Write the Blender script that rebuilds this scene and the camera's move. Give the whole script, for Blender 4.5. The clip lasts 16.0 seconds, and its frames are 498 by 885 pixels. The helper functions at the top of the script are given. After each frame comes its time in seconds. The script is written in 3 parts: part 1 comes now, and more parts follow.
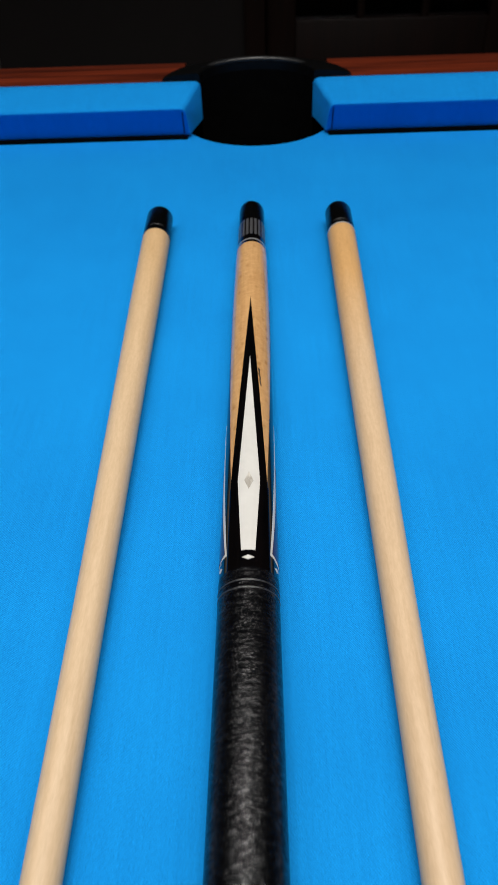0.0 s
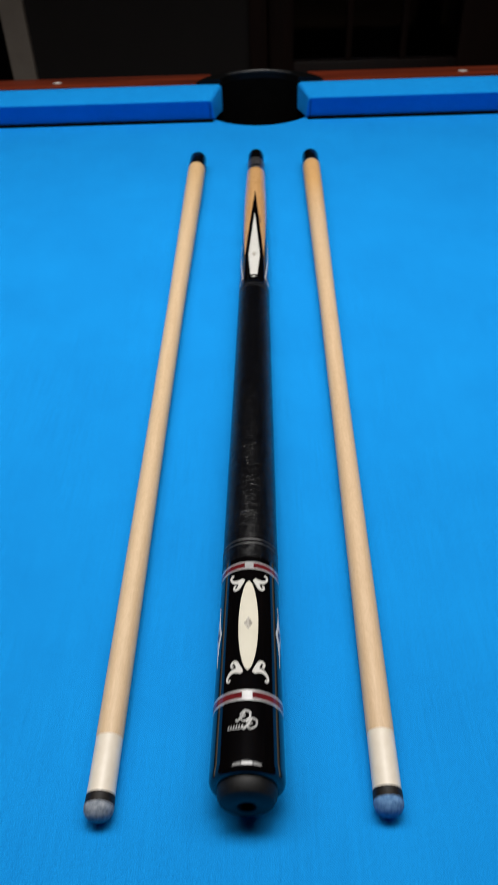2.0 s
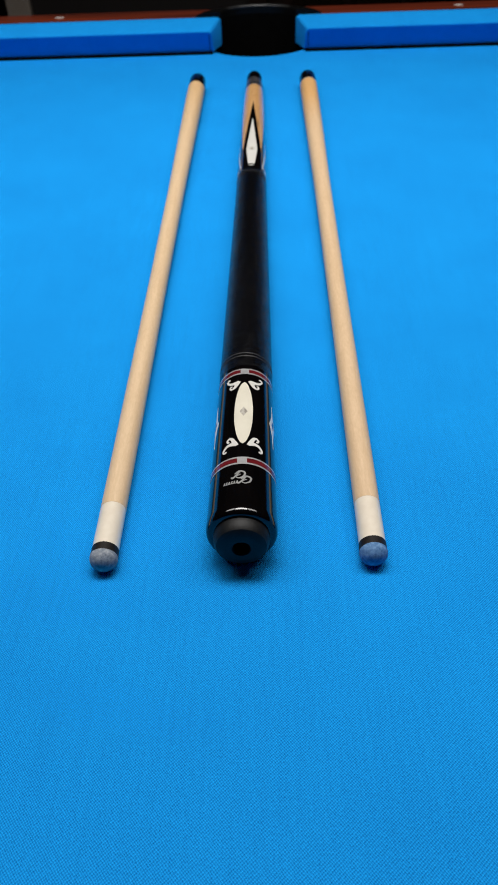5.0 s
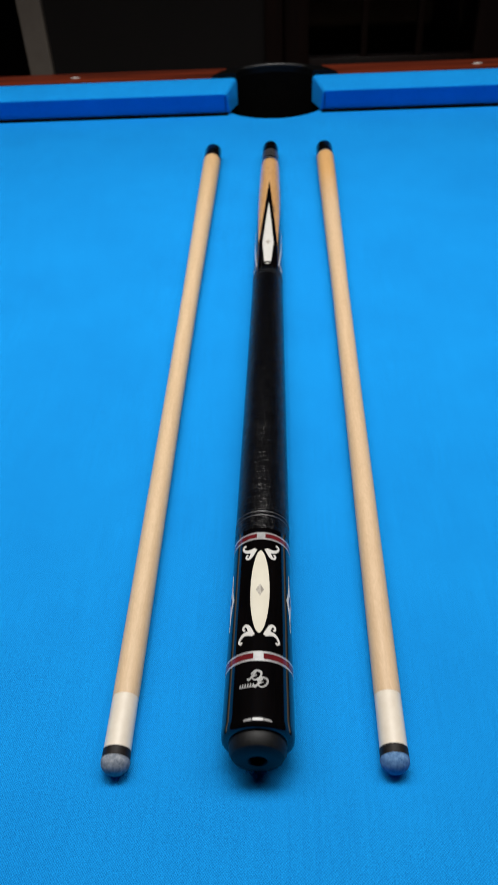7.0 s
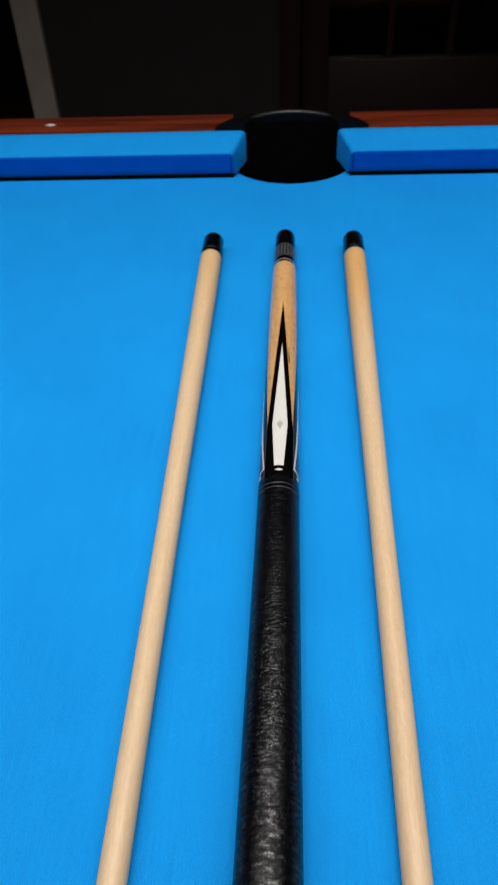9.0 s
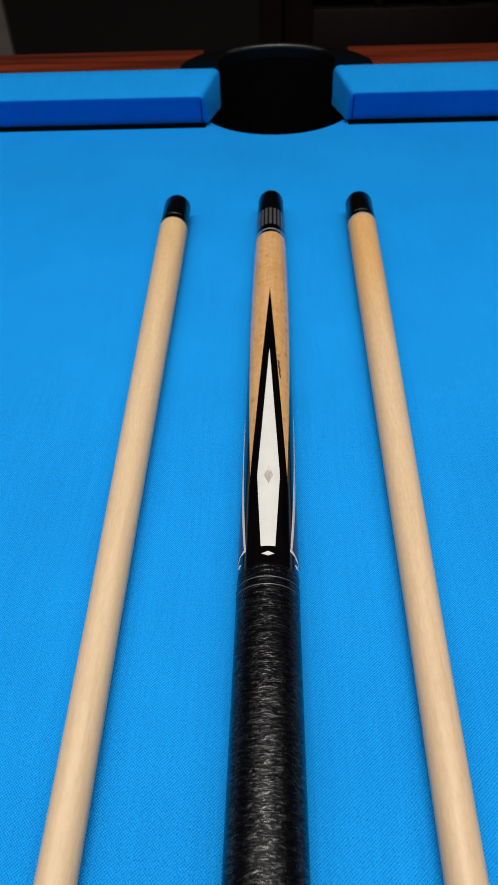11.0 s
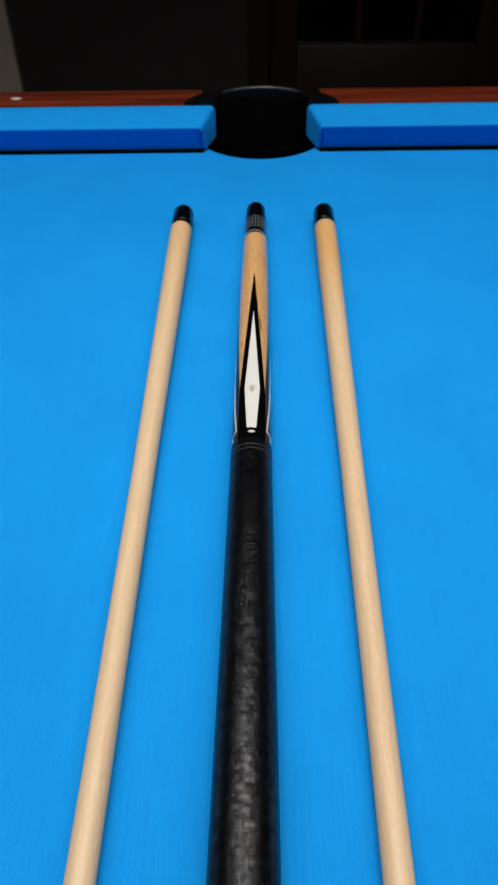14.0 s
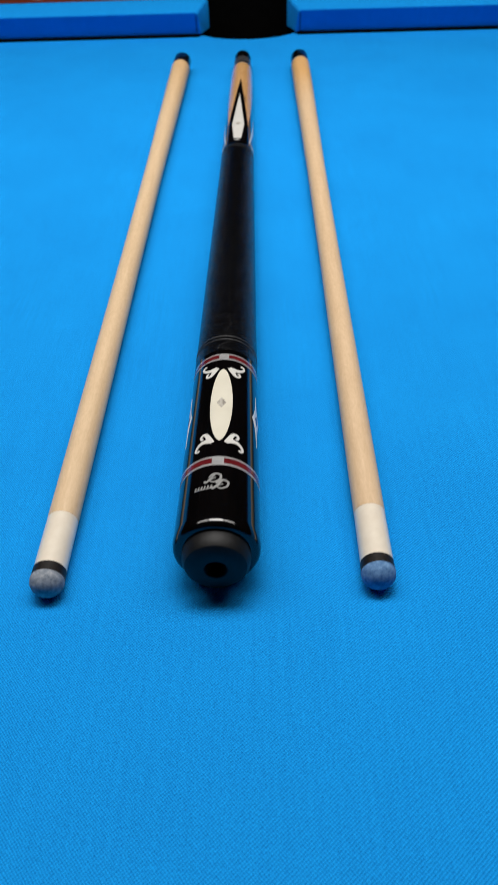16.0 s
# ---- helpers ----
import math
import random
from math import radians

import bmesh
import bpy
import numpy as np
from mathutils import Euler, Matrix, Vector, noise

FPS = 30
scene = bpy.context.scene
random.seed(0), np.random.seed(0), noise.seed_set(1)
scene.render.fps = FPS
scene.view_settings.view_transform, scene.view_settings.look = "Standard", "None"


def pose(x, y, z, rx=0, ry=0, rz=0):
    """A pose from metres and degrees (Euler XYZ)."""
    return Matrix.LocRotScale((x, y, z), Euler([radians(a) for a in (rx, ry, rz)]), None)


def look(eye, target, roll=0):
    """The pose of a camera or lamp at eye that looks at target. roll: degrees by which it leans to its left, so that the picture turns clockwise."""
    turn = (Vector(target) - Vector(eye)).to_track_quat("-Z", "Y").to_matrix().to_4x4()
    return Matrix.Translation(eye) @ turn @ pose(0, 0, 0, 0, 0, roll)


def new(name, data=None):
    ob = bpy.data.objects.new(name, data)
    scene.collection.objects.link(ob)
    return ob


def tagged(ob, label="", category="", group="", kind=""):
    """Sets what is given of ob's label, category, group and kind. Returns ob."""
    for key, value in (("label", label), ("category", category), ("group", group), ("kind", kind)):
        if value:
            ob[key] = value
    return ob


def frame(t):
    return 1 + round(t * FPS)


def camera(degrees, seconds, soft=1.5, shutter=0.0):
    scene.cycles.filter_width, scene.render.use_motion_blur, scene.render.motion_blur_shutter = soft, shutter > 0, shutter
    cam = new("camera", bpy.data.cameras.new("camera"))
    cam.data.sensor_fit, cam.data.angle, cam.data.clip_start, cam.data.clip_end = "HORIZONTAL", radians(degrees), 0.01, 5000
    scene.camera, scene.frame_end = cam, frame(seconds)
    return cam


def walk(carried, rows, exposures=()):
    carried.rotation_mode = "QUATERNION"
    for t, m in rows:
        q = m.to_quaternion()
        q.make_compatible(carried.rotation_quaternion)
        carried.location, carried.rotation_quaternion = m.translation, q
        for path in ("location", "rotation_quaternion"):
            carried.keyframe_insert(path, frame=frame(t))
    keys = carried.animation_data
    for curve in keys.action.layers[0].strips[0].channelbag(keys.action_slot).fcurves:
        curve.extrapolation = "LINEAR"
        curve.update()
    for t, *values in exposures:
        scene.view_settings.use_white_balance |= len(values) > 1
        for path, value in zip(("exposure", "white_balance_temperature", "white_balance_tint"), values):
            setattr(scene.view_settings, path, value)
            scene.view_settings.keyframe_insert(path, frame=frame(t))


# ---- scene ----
cam = camera(38.0, 16.0, shutter=0.3)
cam.data.dof.use_dof = True          # a wide-open phone lens focused close by
cam.data.dof.focus_distance, cam.data.dof.aperture_fstop = 0.29, 34.0
PATH = [
    (0, (0.008, 0.24, 1.035), (-0.042, 1.696, -0.336), -2.2),
    (0.5, (0.0186, 0.1589, 1.0732), (-0.0467, 1.6356, -0.2741), -2.99),
    (1, (0.0300, 0.0559, 1.0901), (-0.0367, 1.5521, -0.2354), -3.07),
    (1.5, (0.021, -0.052, 1.096), (-0.04, 1.467, -0.204), -2.5),
    (2, (0.011, -0.124, 1.081), (-0.046, 1.408, -0.203), -2.1),
    (2.5, (0.006, -0.168, 1.051), (-0.054, 1.368, -0.23), -2.2),
    (3, (0.011, -0.19, 1.027), (-0.049, 1.346, -0.254), -2.1),
    (3.5, (0.014, -0.2, 1.015), (-0.045, 1.332, -0.269), -2.0),
    (3.7, (0.013, -0.203, 1.01), (-0.048, 1.326, -0.277), -2.0),
    (5.8, (0.013, -0.19, 1.04), (-0.045, 1.331, -0.259), -2.2),
    (6, (0.012, -0.184, 1.045), (-0.047, 1.338, -0.25), -2.2),
    (6.5, (0.012, -0.167, 1.061), (-0.061, 1.362, -0.227), -2.4),
    (7, (0.012, -0.14, 1.078), (-0.084, 1.39, -0.207), -2.8),
    (7.5, (0.0127, -0.0945, 1.0932), (-0.1061, 1.4364, -0.1883), -2.85),
    (8, (0.0117, -0.0235, 1.1165), (-0.1216, 1.4956, -0.1776), -2.83),
    (10.3, (0.004, 0.215, 1.059), (-0.087, 1.669, -0.311), -2.0),
    (10.5, (0.004, 0.225, 1.05), (-0.087, 1.674, -0.324), -2.2),
    (11, (0.003, 0.245, 1.031), (-0.072, 1.686, -0.354), -2.1),
    (11.5, (0.005, 0.255, 1.023), (-0.055, 1.687, -0.372), -1.9),
    (12, (0.008, 0.262, 1.018), (-0.042, 1.692, -0.379), -1.6),
    (12.5, (0.004, 0.26, 1.016), (-0.044, 1.688, -0.384), -1.5),
    (13, (0.005, 0.245, 1.026), (-0.042, 1.681, -0.365), -1.4),
    (13.5, (0.004, 0.186, 1.064), (-0.038, 1.638, -0.311), -1.0),
    (14, (0.007, 0.095, 1.09), (-0.033, 1.573, -0.257), -0.9),
    (14.5, (0.008, -0.025, 1.103), (-0.04, 1.487, -0.205), -1.4),
    (15, (0.018, -0.099, 1.078), (-0.023, 1.428, -0.212), -1.4),
    (15.5, (0.02, -0.144, 1.025), (-0.015, 1.387, -0.261), -1.4),
    (16, (0.017, -0.159, 0.983), (-0.023, 1.374, -0.301), -1.7),
]
EXPOSURES = [(0.0, -0.31), (1.0, -0.3), (2.5, -0.16), (3.5, -0.13), (6.0, -0.13), (7.0, -0.16), (8.0, -0.23), (10.5, -0.31), (12.5, -0.32), (13.5, -0.3), (14.5, -0.26), (15.5, -0.18), (16.0, -0.14)]
walk(cam, [(t, look(eye, target, roll)) for t, eye, target, roll in PATH], EXPOSURES)

# ---- world, lamps, exposure ----
world = bpy.data.worlds.new("night")
world.use_nodes = True
world.node_tree.nodes["Background"].inputs[0].default_value = (0.02, 0.025, 0.04, 1)
world.node_tree.nodes["Background"].inputs[1].default_value = 0.15
scene.world = world

H = 0.78                      # height of the playing cloth
LAMP_Z, LAMP_Y = H + 1.40, 0.41
LAMPS = ((-0.88, 5.7), (0.0, 11.8), (0.88, 5.7))   # three panels in a row over the table, in watts
for lx, watts in LAMPS:
    ld = bpy.data.lights.new("panel_light", "AREA")
    ld.shape, ld.size, ld.size_y = "RECTANGLE", 0.80, 0.36
    ld.energy, ld.color, ld.spread = watts, (1.0, 0.975, 0.945), radians(130)
    new("panel_light", ld).matrix_world = pose(lx, LAMP_Y, LAMP_Z)


# ---- materials ----
def material(name, color, rough=0.5, metal=0.0, coat=0.0, spec=0.5):
    m = bpy.data.materials.new(name)
    m.use_nodes = True
    b = m.node_tree.nodes["Principled BSDF"]
    b.inputs["Base Color"].default_value = (*color, 1)
    b.inputs["Roughness"].default_value = rough
    b.inputs["Metallic"].default_value = metal
    b.inputs["Coat Weight"].default_value = coat
    b.inputs["Coat Roughness"].default_value = 0.04
    b.inputs["Specular IOR Level"].default_value = spec
    return m


def add(m, kind, **values):
    n = m.node_tree.nodes.new(kind)
    for key, v in values.items():
        n.inputs[key.replace("_", " ")].default_value = v
    return n


def link(m, a, b):
    m.node_tree.links.new(a, b)


def coords(m, scale=(1, 1, 1), rot=(0, 0, 0)):
    c = add(m, "ShaderNodeTexCoord")
    p = add(m, "ShaderNodeMapping", Scale=scale, Rotation=rot)
    link(m, c.outputs["Object"], p.inputs["Vector"])
    return p.outputs["Vector"]


def ramp(m, fac, stops):
    r = add(m, "ShaderNodeValToRGB")
    e = r.color_ramp.elements
    while len(e) < len(stops):
        e.new(0.5)
    for k, (p, c) in zip(e, stops):
        k.position, k.color = p, (*c, 1)
    link(m, fac, r.inputs["Fac"])
    return r.outputs["Color"]


def noise_of(m, vec, scale, detail=4.0, rough=0.6, distortion=0.0):
    n = add(m, "ShaderNodeTexNoise", Scale=scale, Detail=detail, Roughness=rough, Distortion=distortion)
    link(m, vec, n.inputs["Vector"])
    return n.outputs["Fac"]


def calc(m, op, a, b):
    n = m.node_tree.nodes.new("ShaderNodeMath")
    n.operation = op
    for k, v in enumerate((a, b)):
        if isinstance(v, (int, float)):
            n.inputs[k].default_value = v
        else:
            link(m, v, n.inputs[k])
    return n.outputs[0]


def bsdf(m):
    return m.node_tree.nodes["Principled BSDF"]


def bumped(m, height, strength=0.3, distance=0.001):
    b = add(m, "ShaderNodeBump", Strength=strength, Distance=distance)
    link(m, height, b.inputs["Height"])
    link(m, b.outputs["Normal"], bsdf(m).inputs["Normal"])


def cloth_material():
    """Worsted blue billiard cloth: a fine diagonal weave with a little fuzz."""
    m = material("blue_cloth", (0.01, 0.26, 0.72), 0.9, spec=0.05)
    v = coords(m)
    sep = add(m, "ShaderNodeSeparateXYZ")
    link(m, v, sep.inputs[0])
    k = 2 * math.pi / 0.0011
    wob = noise_of(m, v, 260, 2)
    wx = calc(m, "SINE", calc(m, "ADD", calc(m, "MULTIPLY", sep.outputs[0], k), calc(m, "MULTIPLY", wob, 5.0)), 0)
    wy = calc(m, "SINE", calc(m, "ADD", calc(m, "MULTIPLY", sep.outputs[1], k * 0.95), calc(m, "ADD", calc(m, "MULTIPLY", sep.outputs[0], k * 0.16), calc(m, "MULTIPLY", wob, 2.5))), 0)
    weave = calc(m, "MULTIPLY", wx, wy)
    fuzz = noise_of(m, v, 1300, 3)
    wide = noise_of(m, v, 11, 5)
    streak = noise_of(m, coords(m, (700, 18, 18)), 1.0, 3)
    h = calc(m, "ADD", calc(m, "MULTIPLY", weave, 0.5), fuzz)
    bumped(m, h, 0.7, 0.0005)
    tone = calc(m, "ADD", calc(m, "MULTIPLY", weave, 0.29), calc(m, "MULTIPLY", fuzz, 0.75))
    tone = calc(m, "ADD", tone, calc(m, "MULTIPLY", wide, 0.25))
    tone = calc(m, "ADD", tone, calc(m, "MULTIPLY", streak, 0.20))
    link(m, ramp(m, tone, [(0.0, CLOTH_DARK), (0.92, CLOTH_LIGHT)]), bsdf(m).inputs["Base Color"])
    return m


def wood_material(name, dark, light, stretch, scale, rough, coat, figure=0.0, fleck=0.0, amber=None):
    """Wood with long grain, and by choice a cloudy figure, short flecks and a deeper tone towards one end."""
    m = material(name, light, rough, coat=coat)
    fac = noise_of(m, coords(m, stretch), scale, 7, 0.65, 0.6)
    if figure:
        f = noise_of(m, coords(m, (60, 45, 60)), 2.2, 4, 0.7, 1.5)
        curl = noise_of(m, coords(m, (140, 420, 140)), 1.0, 3, 0.6, 2.0)
        f = calc(m, "ADD", calc(m, "MULTIPLY", f, 0.6), calc(m, "MULTIPLY", curl, 0.4))
        fac = calc(m, "ADD", calc(m, "MULTIPLY", fac, 1 - figure), calc(m, "MULTIPLY", f, figure))
        eyes = add(m, "ShaderNodeTexVoronoi", Scale=1.0, Randomness=1.0)
        link(m, coords(m, (190, 120, 190)), eyes.inputs["Vector"])
        spot = add(m, "ShaderNodeMapRange", From_Min=0.05, From_Max=0.30, To_Min=0.16, To_Max=0.0)
        link(m, eyes.outputs["Distance"], spot.inputs["Value"])
        fac = calc(m, "SUBTRACT", fac, spot.outputs[0])
    if fleck:
        f = noise_of(m, coords(m, (900, 230, 900)), 1.0, 4, 0.7, 0.5)
        fac = calc(m, "ADD", calc(m, "MULTIPLY", fac, 1 - fleck), calc(m, "MULTIPLY", f, fleck))
    col = ramp(m, fac, [(0.3, dark), (0.68, light)])
    if amber:
        y0, y1, tone = amber
        sep = add(m, "ShaderNodeSeparateXYZ")
        link(m, coords(m), sep.inputs[0])
        wob = calc(m, "MULTIPLY", noise_of(m, coords(m, (60, 12, 60)), 1.0, 3), 0.10)
        edge = add(m, "ShaderNodeMapRange", From_Min=y0, From_Max=y1)
        link(m, calc(m, "ADD", sep.outputs[1], wob), edge.inputs["Value"])
        mix = m.node_tree.nodes.new("ShaderNodeMix")
        mix.data_type, mix.blend_type = "RGBA", "MULTIPLY"
        link(m, edge.outputs[0], mix.inputs[0])
        link(m, col, mix.inputs[6])
        mix.inputs[7].default_value = (*tone, 1)
        col = mix.outputs[2]
    link(m, col, bsdf(m).inputs["Base Color"])
    fine = noise_of(m, coords(m, tuple(6 * a for a in stretch)), scale, 4)
    bumped(m, fine, 0.12, 0.0004)
    return m


def wrap_material():
    """Black pressed leather: fine pebbling crossed by long creases."""
    m = material("black_leather", (0.004, 0.004, 0.0045), 0.24, spec=0.25)
    pebble = noise_of(m, coords(m, (1000, 1500, 1000)), 1.0, 3.0, 0.6)
    fold = noise_of(m, coords(m, (190, 720, 190), (0, 0, 0.10)), 1.0, 3.0, 0.6, 0.8)
    groove = calc(m, "MINIMUM", calc(m, "MULTIPLY", calc(m, "ABSOLUTE", calc(m, "SUBTRACT", fold, 0.5), 0), 6.0), 1.0)
    h = calc(m, "ADD", calc(m, "MULTIPLY", pebble, 0.55), calc(m, "MULTIPLY", groove, 0.45))
    worn = add(m, "ShaderNodeMapRange")
    link(m, calc(m, "MULTIPLY", groove, pebble), worn.inputs["Value"])
    for socket, value in (("From Min", 0.08), ("From Max", 0.50), ("To Min", 0.10), ("To Max", 0.80)):
        worn.inputs[socket].default_value = value
    link(m, worn.outputs["Result"], bsdf(m).inputs["Specular IOR Level"])
    bumped(m, h, 0.40, 0.0004)
    link(m, ramp(m, h, [(0.4, (0.0015, 0.0015, 0.002)), (1.0, (0.005, 0.005, 0.0055))]), bsdf(m).inputs["Base Color"])
    return m


def mottled(name, dark, light, scale, rough, coat=0.0, metal=0.0, bump=0.1, stretch=(1, 1, 1)):
    m = material(name, light, rough, metal, coat)
    n = noise_of(m, coords(m, stretch), scale, 6, 0.65)
    link(m, ramp(m, n, [(0.3, dark), (0.7, light)]), bsdf(m).inputs["Base Color"])
    if bump:
        bumped(m, n, bump, 0.0005)
    return m


CLOTH_DARK, CLOTH_LIGHT = (0.002, 0.093, 0.385), (0.011, 0.395, 0.985)
CLOTH = cloth_material()
RAIL_WOOD = wood_material("varnished_rail_wood", (0.018, 0.0025, 0.001), (0.23, 0.032, 0.009), (2, 42, 26), 2.2, 0.4, 0.3)
CAP = mottled("black_plastic", (0.001, 0.001, 0.001), (0.0025, 0.0025, 0.0025), 200, 0.22, bump=0.0)
bsdf(CAP).inputs["Specular IOR Level"].default_value = 0.12
SHAFT_WOOD = wood_material("pale_maple", (0.55, 0.380, 0.216), (0.70, 0.512, 0.322), (170, 14, 170), 1.6, 0.5, 0.0, 0.0, 0.5, (0.58, 0.78, (1.0, 0.90, 0.72)))
AMBER_SHAFT = wood_material("amber_maple", (0.54, 0.366, 0.208), (0.69, 0.498, 0.312), (170, 14, 170), 1.6, 0.5, 0.0, 0.0, 0.5, (0.60, 0.70, (1.0, 0.81, 0.52)))
BIRDSEYE = wood_material("figured_maple", (0.40, 0.195, 0.066), (0.73, 0.435, 0.19), (160, 12, 160), 1.5, 0.14, 0.0, 0.6)
EBONY = mottled("black_lacquer", (0.001, 0.001, 0.0012), (0.003, 0.0022, 0.0022), 30, 0.09, 0.0, bump=0.0, stretch=(8, 1, 8))
IVORY = mottled("ivory_inlay", (0.64, 0.60, 0.49), (0.70, 0.66, 0.55), 60, 0.16, 0.0, bump=0.0)
BONE = mottled("white_inlay", (0.60, 0.585, 0.545), (0.68, 0.665, 0.62), 60, 0.16, 0.0, bump=0.0)
SILVER = mottled("silver_inlay", (0.55, 0.55, 0.55), (0.72, 0.72, 0.72), 300, 0.28, 0.0, 0.6, bump=0.0)
MARK = mottled("dull_silver_inlay", (0.30, 0.30, 0.295), (0.42, 0.42, 0.41), 300, 0.3, 0.0, 0.3, bump=0.0)
PEARL = mottled("mother_of_pearl", (0.22, 0.20, 0.17), (0.66, 0.62, 0.55), 420, 0.15, 0.0, bump=0.0, stretch=(1, 0.35, 1))
CRIMSON = mottled("dark_red_inlay", (0.075, 0.006, 0.008), (0.16, 0.014, 0.018), 140, 0.14, 0.0, bump=0.0, stretch=(1, 3, 1))
PLUM = mottled("dark_purple_inlay", (0.022, 0.006, 0.018), (0.045, 0.012, 0.034), 120, 0.14, 0.0, bump=0.0)
LEATHER = wrap_material()
LINE = mottled("grey_leather_line", (0.02, 0.02, 0.021), (0.06, 0.06, 0.062), 900, 0.3, bump=0.0)
RUBBER = mottled("black_rubber", (0.003, 0.003, 0.003), (0.007, 0.007, 0.0075), 500, 0.5, bump=0.15)
bsdf(RUBBER).inputs["Specular IOR Level"].default_value = 0.25
# Plain grey for the lamp reflections drawn on the joint sleeve.
REFLECTION = mottled("grey_reflection", (0.04, 0.04, 0.042), (0.085, 0.085, 0.09), 700, 0.35, metal=0.0, bump=0.05, stretch=(1, 0.1, 1))
FERRULE = mottled("cream_ferrule", (0.68, 0.595, 0.48), (0.74, 0.665, 0.55), 200, 0.35, 0.2, bump=0.05)
PAD = mottled("black_fibre", (0.004, 0.004, 0.004), (0.016, 0.012, 0.010), 900, 0.5, bump=0.1)
bsdf(PAD).inputs["Specular IOR Level"].default_value = 0.2
CHALK_GREY = mottled("chalky_grey_leather", (0.10, 0.13, 0.17), (0.36, 0.38, 0.41), 520, 0.85, bump=0.5)
CHALK_BLUE = mottled("chalky_blue_leather", (0.03, 0.11, 0.26), (0.17, 0.32, 0.54), 520, 0.85, bump=0.5)
POCKET_BLACK = mottled("black_moulded_plastic", (0.002, 0.002, 0.002), (0.004, 0.004, 0.004), 260, 0.35, bump=0.04)
bsdf(POCKET_BLACK).inputs["Specular IOR Level"].default_value = 0.12
# Slightly lighter, glossier black for the rim that carries the highlight.
RIM = mottled("black_highlight_rim", (0.006, 0.006, 0.006), (0.014, 0.014, 0.014), 120, 0.32, bump=0.1)
# Pocket black; also the strips that stand in for shade under the cushions.
POCKET_AND_SHADE = mottled("pocket_lining_and_shade", (0.0008, 0.0008, 0.0008), (0.002, 0.002, 0.002), 90, 0.9, bump=0.2)
bsdf(POCKET_AND_SHADE).inputs["Specular IOR Level"].default_value = 0.04
SIGHT = mottled("pale_sight", (0.62, 0.60, 0.56), (0.75, 0.73, 0.69), 300, 0.3, 0.4, bump=0.0)
INK = material("brown_ink", (0.02, 0.012, 0.008), 0.5)
SEAM = material("navy_seam", (0.002, 0.02, 0.09), 0.9)
# Wall grey taken down to near-black: the dim room's shade is in the colour.
WALL = mottled("shade_dark_wall_paint", (0.013, 0.0105, 0.0105), (0.018, 0.0145, 0.0145), 5, 0.8, bump=0.1)
CASING = mottled("beige_door_trim", (0.36, 0.31, 0.265), (0.43, 0.38, 0.33), 12, 0.5, bump=0.05)
DOOR_WOOD = wood_material("dark_stained_wood", (0.006, 0.0015, 0.0008), (0.018, 0.0045, 0.0025), (24, 24, 2), 1.8, 0.5, 0.0)
FLOOR_WOOD = wood_material("brown_floor_wood", (0.06, 0.035, 0.02), (0.14, 0.085, 0.05), (1.5, 18, 18), 1.5, 0.45, 0.1)
CEILING = mottled("matt_ceiling_paint", (0.07, 0.068, 0.066), (0.09, 0.088, 0.086), 3, 0.9, bump=0.1)
FIXTURE = mottled("black_lamp_housing", (0.010, 0.010, 0.010), (0.02, 0.02, 0.02), 60, 0.4, bump=0.05)
GLASS = material("dark_glass", (0.9, 0.9, 0.95), 0.02)
bsdf(GLASS).inputs["Transmission Weight"].default_value = 1.0


# ---- mesh helpers ----
def mesh_of(name, bm, mat, smooth=True):
    bmesh.ops.recalc_face_normals(bm, faces=bm.faces)
    me = bpy.data.meshes.new(name)
    for f in bm.faces:
        f.smooth = smooth
    bm.to_mesh(me)
    bm.free()
    me.materials.append(mat)
    return me


def part(name, bm, mat, parent=None, label="", smooth=True):
    ob = new(name, mesh_of(name, bm, mat, smooth))
    if smooth:
        ob.data.set_sharp_from_angle(angle=radians(32))
    ob.parent = parent
    return tagged(ob, label)


def block(x0, x1, y0, y1, z0, z1, bevel=0.0, seg=2):
    bm = bmesh.new()
    bmesh.ops.create_cube(bm, size=1)
    for v in bm.verts:
        v.co = Vector(((x0 + x1) / 2 + v.co.x * (x1 - x0), (y0 + y1) / 2 + v.co.y * (y1 - y0), (z0 + z1) / 2 + v.co.z * (z1 - z0)))
    if bevel:
        bmesh.ops.bevel(bm, geom=bm.edges[:], offset=bevel, segments=seg, affect="EDGES", profile=0.5)
    return bm


def lathe(profile, seg=64):
    """A turned solid about the y axis from (y, radius) pairs; radius 0 closes an end."""
    bm = bmesh.new()
    rings = []
    for y, r in profile:
        if r <= 0:
            rings.append([bm.verts.new((0, y, 0))])
        else:
            rings.append([bm.verts.new((r * math.sin(2 * math.pi * k / seg), y, r * math.cos(2 * math.pi * k / seg))) for k in range(seg)])
    for a, b in zip(rings, rings[1:]):
        for k in range(seg):
            q = (k + 1) % seg
            if len(a) == 1:
                bm.faces.new((a[0], b[k], b[q]))
            elif len(b) == 1:
                bm.faces.new((a[k], a[q], b[0]))
            else:
                bm.faces.new((a[k], a[q], b[q], b[k]))
    return bm


def skirted(bm, radius_at):
    """Gives a patch that lies on a turned surface its depth."""
    edges = [e for e in bm.edges if len(e.link_faces) == 1]
    made = bmesh.ops.extrude_edge_only(bm, edges=edges)["geom"]
    for v in made:
        if isinstance(v, bmesh.types.BMVert):
            d = Vector((v.co.x, 0, v.co.z)).normalized() * (radius_at(v.co.y) - 0.0004)
            v.co.x, v.co.z = d.x, d.z
    return bm


